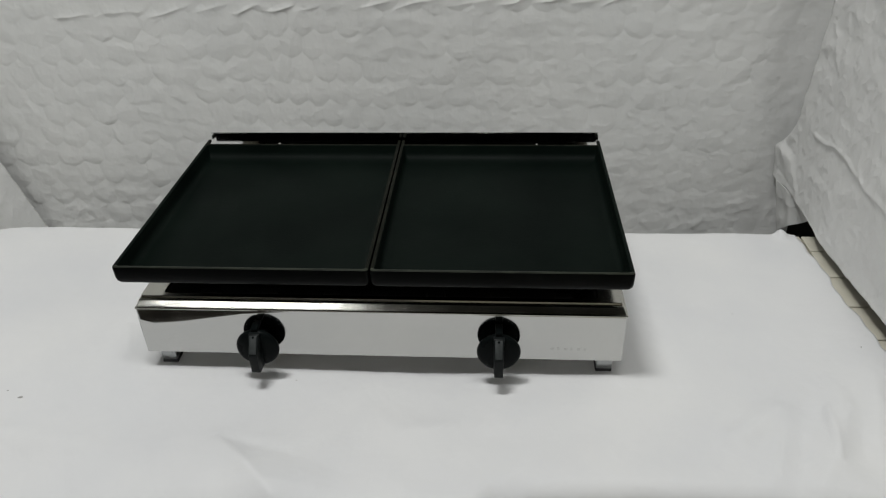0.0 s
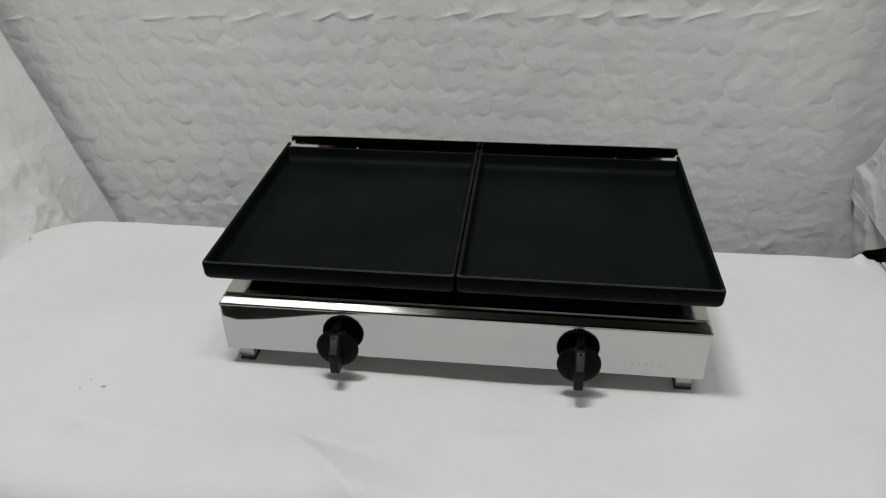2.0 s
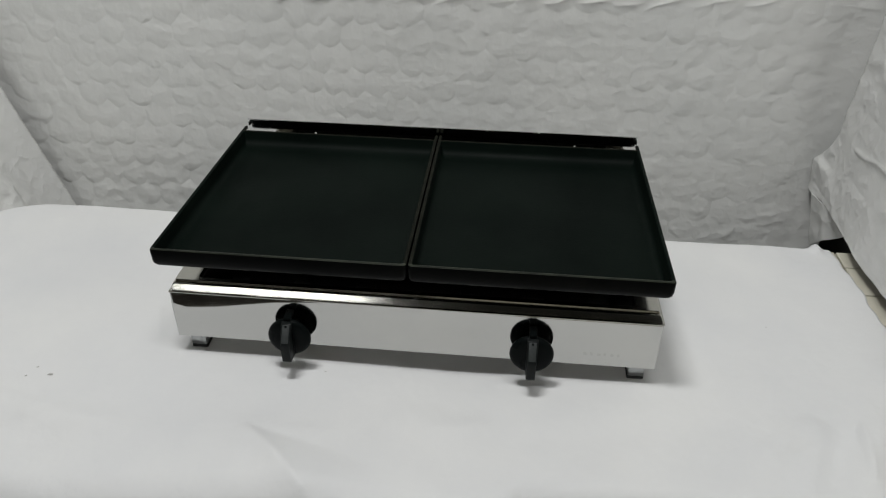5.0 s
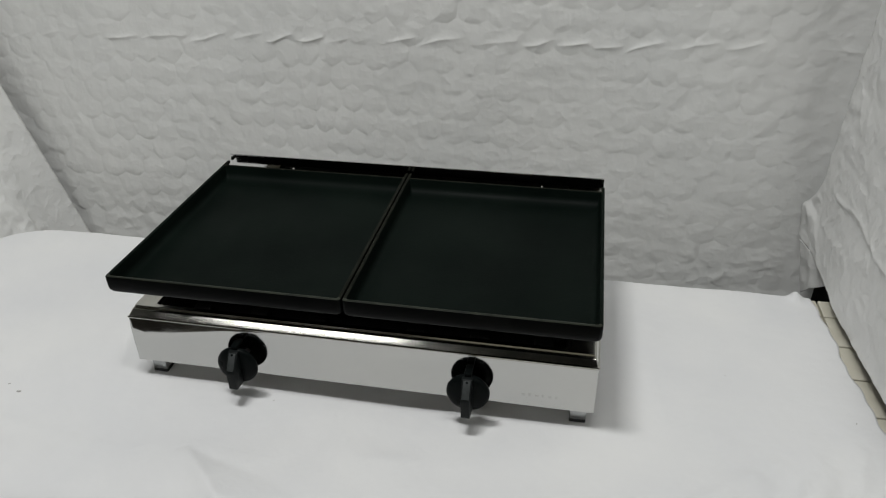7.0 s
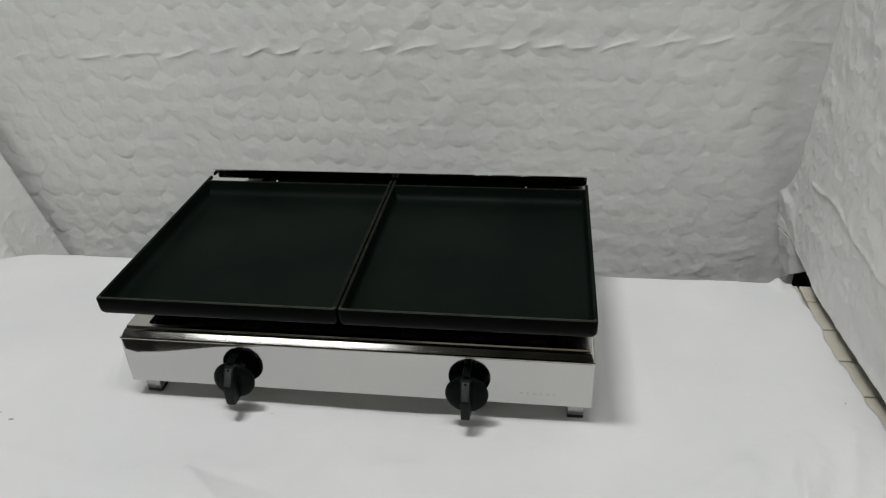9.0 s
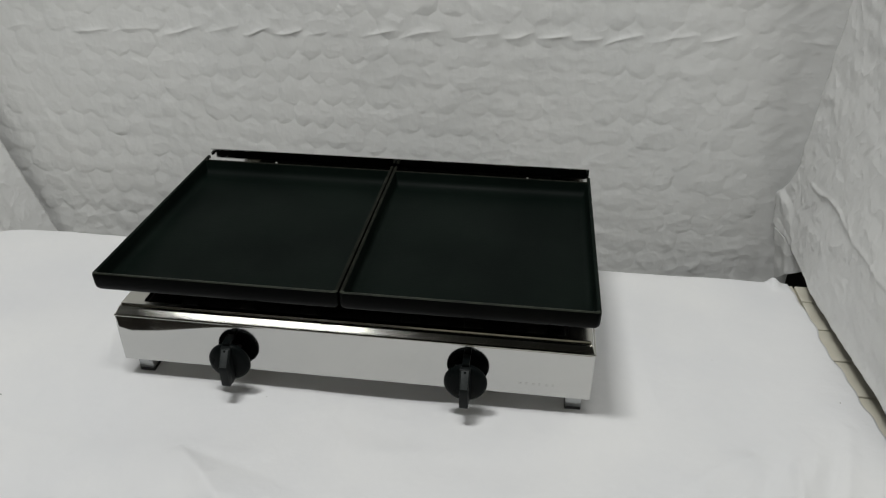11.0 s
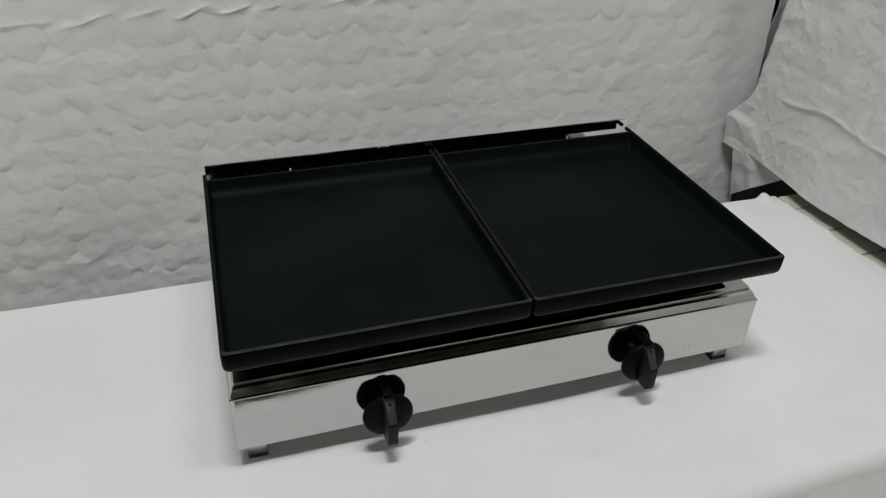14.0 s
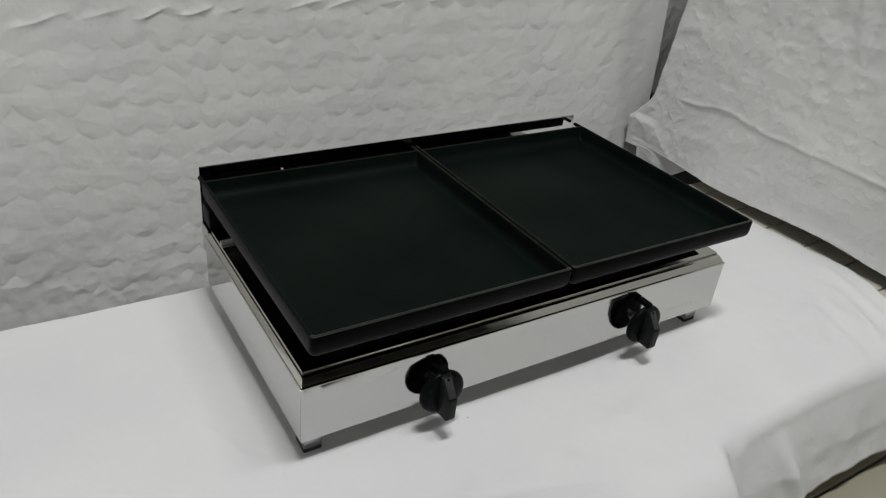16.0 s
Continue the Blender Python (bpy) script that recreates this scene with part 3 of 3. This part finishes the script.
# ---- cast griddle plates ----
def griddle_plate(x0, x1):
    y0, y1 = -0.0225, 0.3025
    # outside wall from the underside up, the rounded rim, then the inside wall with a fillet, wider at the rear, down to the floor
    # (inset, height, corner radius, inset at the rear, where the underside slopes up further)
    outside = ((0.030, 0.1455, 0.006, 0.040), (0.013, 0.1455, 0.006, 0.0218), (0.0085, 0.1459, 0.006, 0.0208), (0.0050, 0.1471, 0.006, 0.0182), (0.0022, 0.1492, 0.0055, 0.0137),
               (0.0006, 0.1520, 0.005, 0.0077), (0.0, 0.156, 0.005, 0.0), (0.0, 0.1690, 0.0042, 0.0))
    top = ((0.0005, 0.1703, 0.004), (0.0016, 0.1708, 0.0035), (0.0032, 0.1708, 0.003), (0.0043, 0.1703, 0.0025), (0.0048, 0.1690, 0.0025))
    inside = ((0.0056, 0.1600, 0.003, 0.0058), (0.0064, 0.1552, 0.0035, 0.0088), (0.0078, 0.1522, 0.004, 0.0128), (0.0100, 0.1502, 0.005, 0.0180), (0.0128, 0.1493, 0.006, 0.0225), (0.0165, 0.1490, 0.008, 0.0290))
    rows = outside + tuple((i, z, r, i) for i, z, r in top) + inside
    bm = loft([ring(x0 + i, x1 - i, y0 + i, y1 - rear, r, z) for i, z, r, rear in rows])
    # the side walls run on behind the rear wall, almost to the backsplash
    for xa, xb, far in ((x0, x0 + 0.0048, 0.3180), (x1 - 0.0048, x1, 0.3180)):
        fin = box(xa, xb, y1 - 0.006, far, 0.1660, 0.1707, 0.0018)
        me = bpy.data.meshes.new("fin")
        fin.to_mesh(me)
        bm.from_mesh(me)
        fin.free()
        bpy.data.meshes.remove(me)
    bm.faces.ensure_lookup_table()
    for f in bm.faces:
        c, n = f.calc_center_median(), f.normal
        near_top = c.z > 0.1698 and n.z > 0.2
        within = x0 + 0.004 < c.x < x1 - 0.004 and y0 + 0.004 < c.y < y1 - 0.004 and n.z > -0.3
        # front rim top gets the painted highlight
        if near_top and c.y < y0 + 0.006:
            f.material_index = 1
        elif near_top and (abs(c.x) < 0.008 or c.y > y1 - 0.005 and x0 + 0.003 < c.x < x1 - 0.003):
            f.material_index = 3
        # outer walls and underside take the copy darkened for shade
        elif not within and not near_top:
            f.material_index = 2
    ob = link("griddle_plate", bm, iron)
    ob.data.materials.append(rim_enamel)
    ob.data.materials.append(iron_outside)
    ob.data.materials.append(rim_brown)
    return tagged(ob, "black enamelled griddle tray with a raised rim on the griddle", "griddle plate", "pair of griddle plates")


griddle_plate(-0.2905, -0.0006)
griddle_plate(0.0006, 0.2880)


# ---- crumbs on the cloth ----
def crumb(x, y, size, turn):
    bm = bmesh.new()
    bmesh.ops.create_icosphere(bm, subdivisions=2, radius=1.0)
    for v in bm.verts:
        v.co *= 1 + 0.35 * noise.noise(v.co * 1.7 + Vector((x * 90, y * 70, 3)))
    bmesh.ops.scale(bm, vec=(0.75 * size, size * 0.3, size * 0.2), verts=bm.verts)
    ob = tagged(link("crumb", bm, dirt), "tiny dark crumb lying on the white cloth", "crumb", "crumbs on the cloth")
    ob.matrix_world = pose(x, y, 0.0006, 0, 0, turn)
    return ob


for x, y, size, turn in ((-0.435, -0.056, 0.0045, 10), (-0.463, -0.061, 0.0020, 40), (-0.457, -0.045, 0.0022, 30), (0.602, 0.069, 0.0025, 70), (0.459, 0.133, 0.0014, 0),
                         (0.558, 0.086, 0.0016, 20), (-0.104, -0.015, 0.0016, 0), (-0.384, 0.021, 0.0022, 100), (-0.391, 0.118, 0.0018, 60)):
    crumb(x, y, size, turn)

# ---- tiles of the counter, where the cloth leaves them bare ----
tile_mesh, beige_mesh = None, []
PITCH = 0.0700
LEDGE_Y = -0.208       # a joint of the ledge's larger tiles


def tile(m, beige=False):
    global tile_mesh
    if tile_mesh is None:
        bm = box(-PITCH / 2 + 0.0015, PITCH / 2 - 0.0015, -PITCH / 2 + 0.0015, PITCH / 2 - 0.0015, -0.010, 0.0, 0.0012)
        tile_mesh = bpy.data.meshes.new("tile")
        bm.to_mesh(tile_mesh)
        bm.free()
        tile_mesh.materials.append(tile_cream)
        beige_mesh.append(tile_mesh.copy())
        beige_mesh[0].materials[0] = tile_beige
    ob = new("tile", beige_mesh[0] if beige else tile_mesh)
    ob.parent = counter
    ob.matrix_basis = m
    return ob


for i in range(9):
    for j in range(7):
        if j:
            tile(pose(0.513 + PITCH * i, 0.335 - PITCH * j, -0.0045))
        else:
            tile(pose(0.513 + PITCH * i, 0.3212, -0.0045) @ Matrix.Diagonal((1, 0.61, 1, 1)))
for i in range(14):
    tile(pose(0.08 + PITCH * i, FRONT + 0.004, -0.055, 90, 0, 0))
    tile(pose(0.08 + PITCH * i, FRONT + 0.004, -0.055 - PITCH, 90, 0, 0))
def wide(n):
    """Scale that turns a tile into one of n pitches with the same narrow joint."""
    return (n * PITCH - 0.003) / (PITCH - 0.003)


for i in range(4):
    for j in range(3):
        tile(pose(0.106 + 4 * PITCH * i, LEDGE_Y - 4 * PITCH * (j + 0.5) + (4 if j else 3) * PITCH, -0.1455) @ Matrix.Diagonal((wide(4), wide(4 if j else 2), 1, 1)), True)
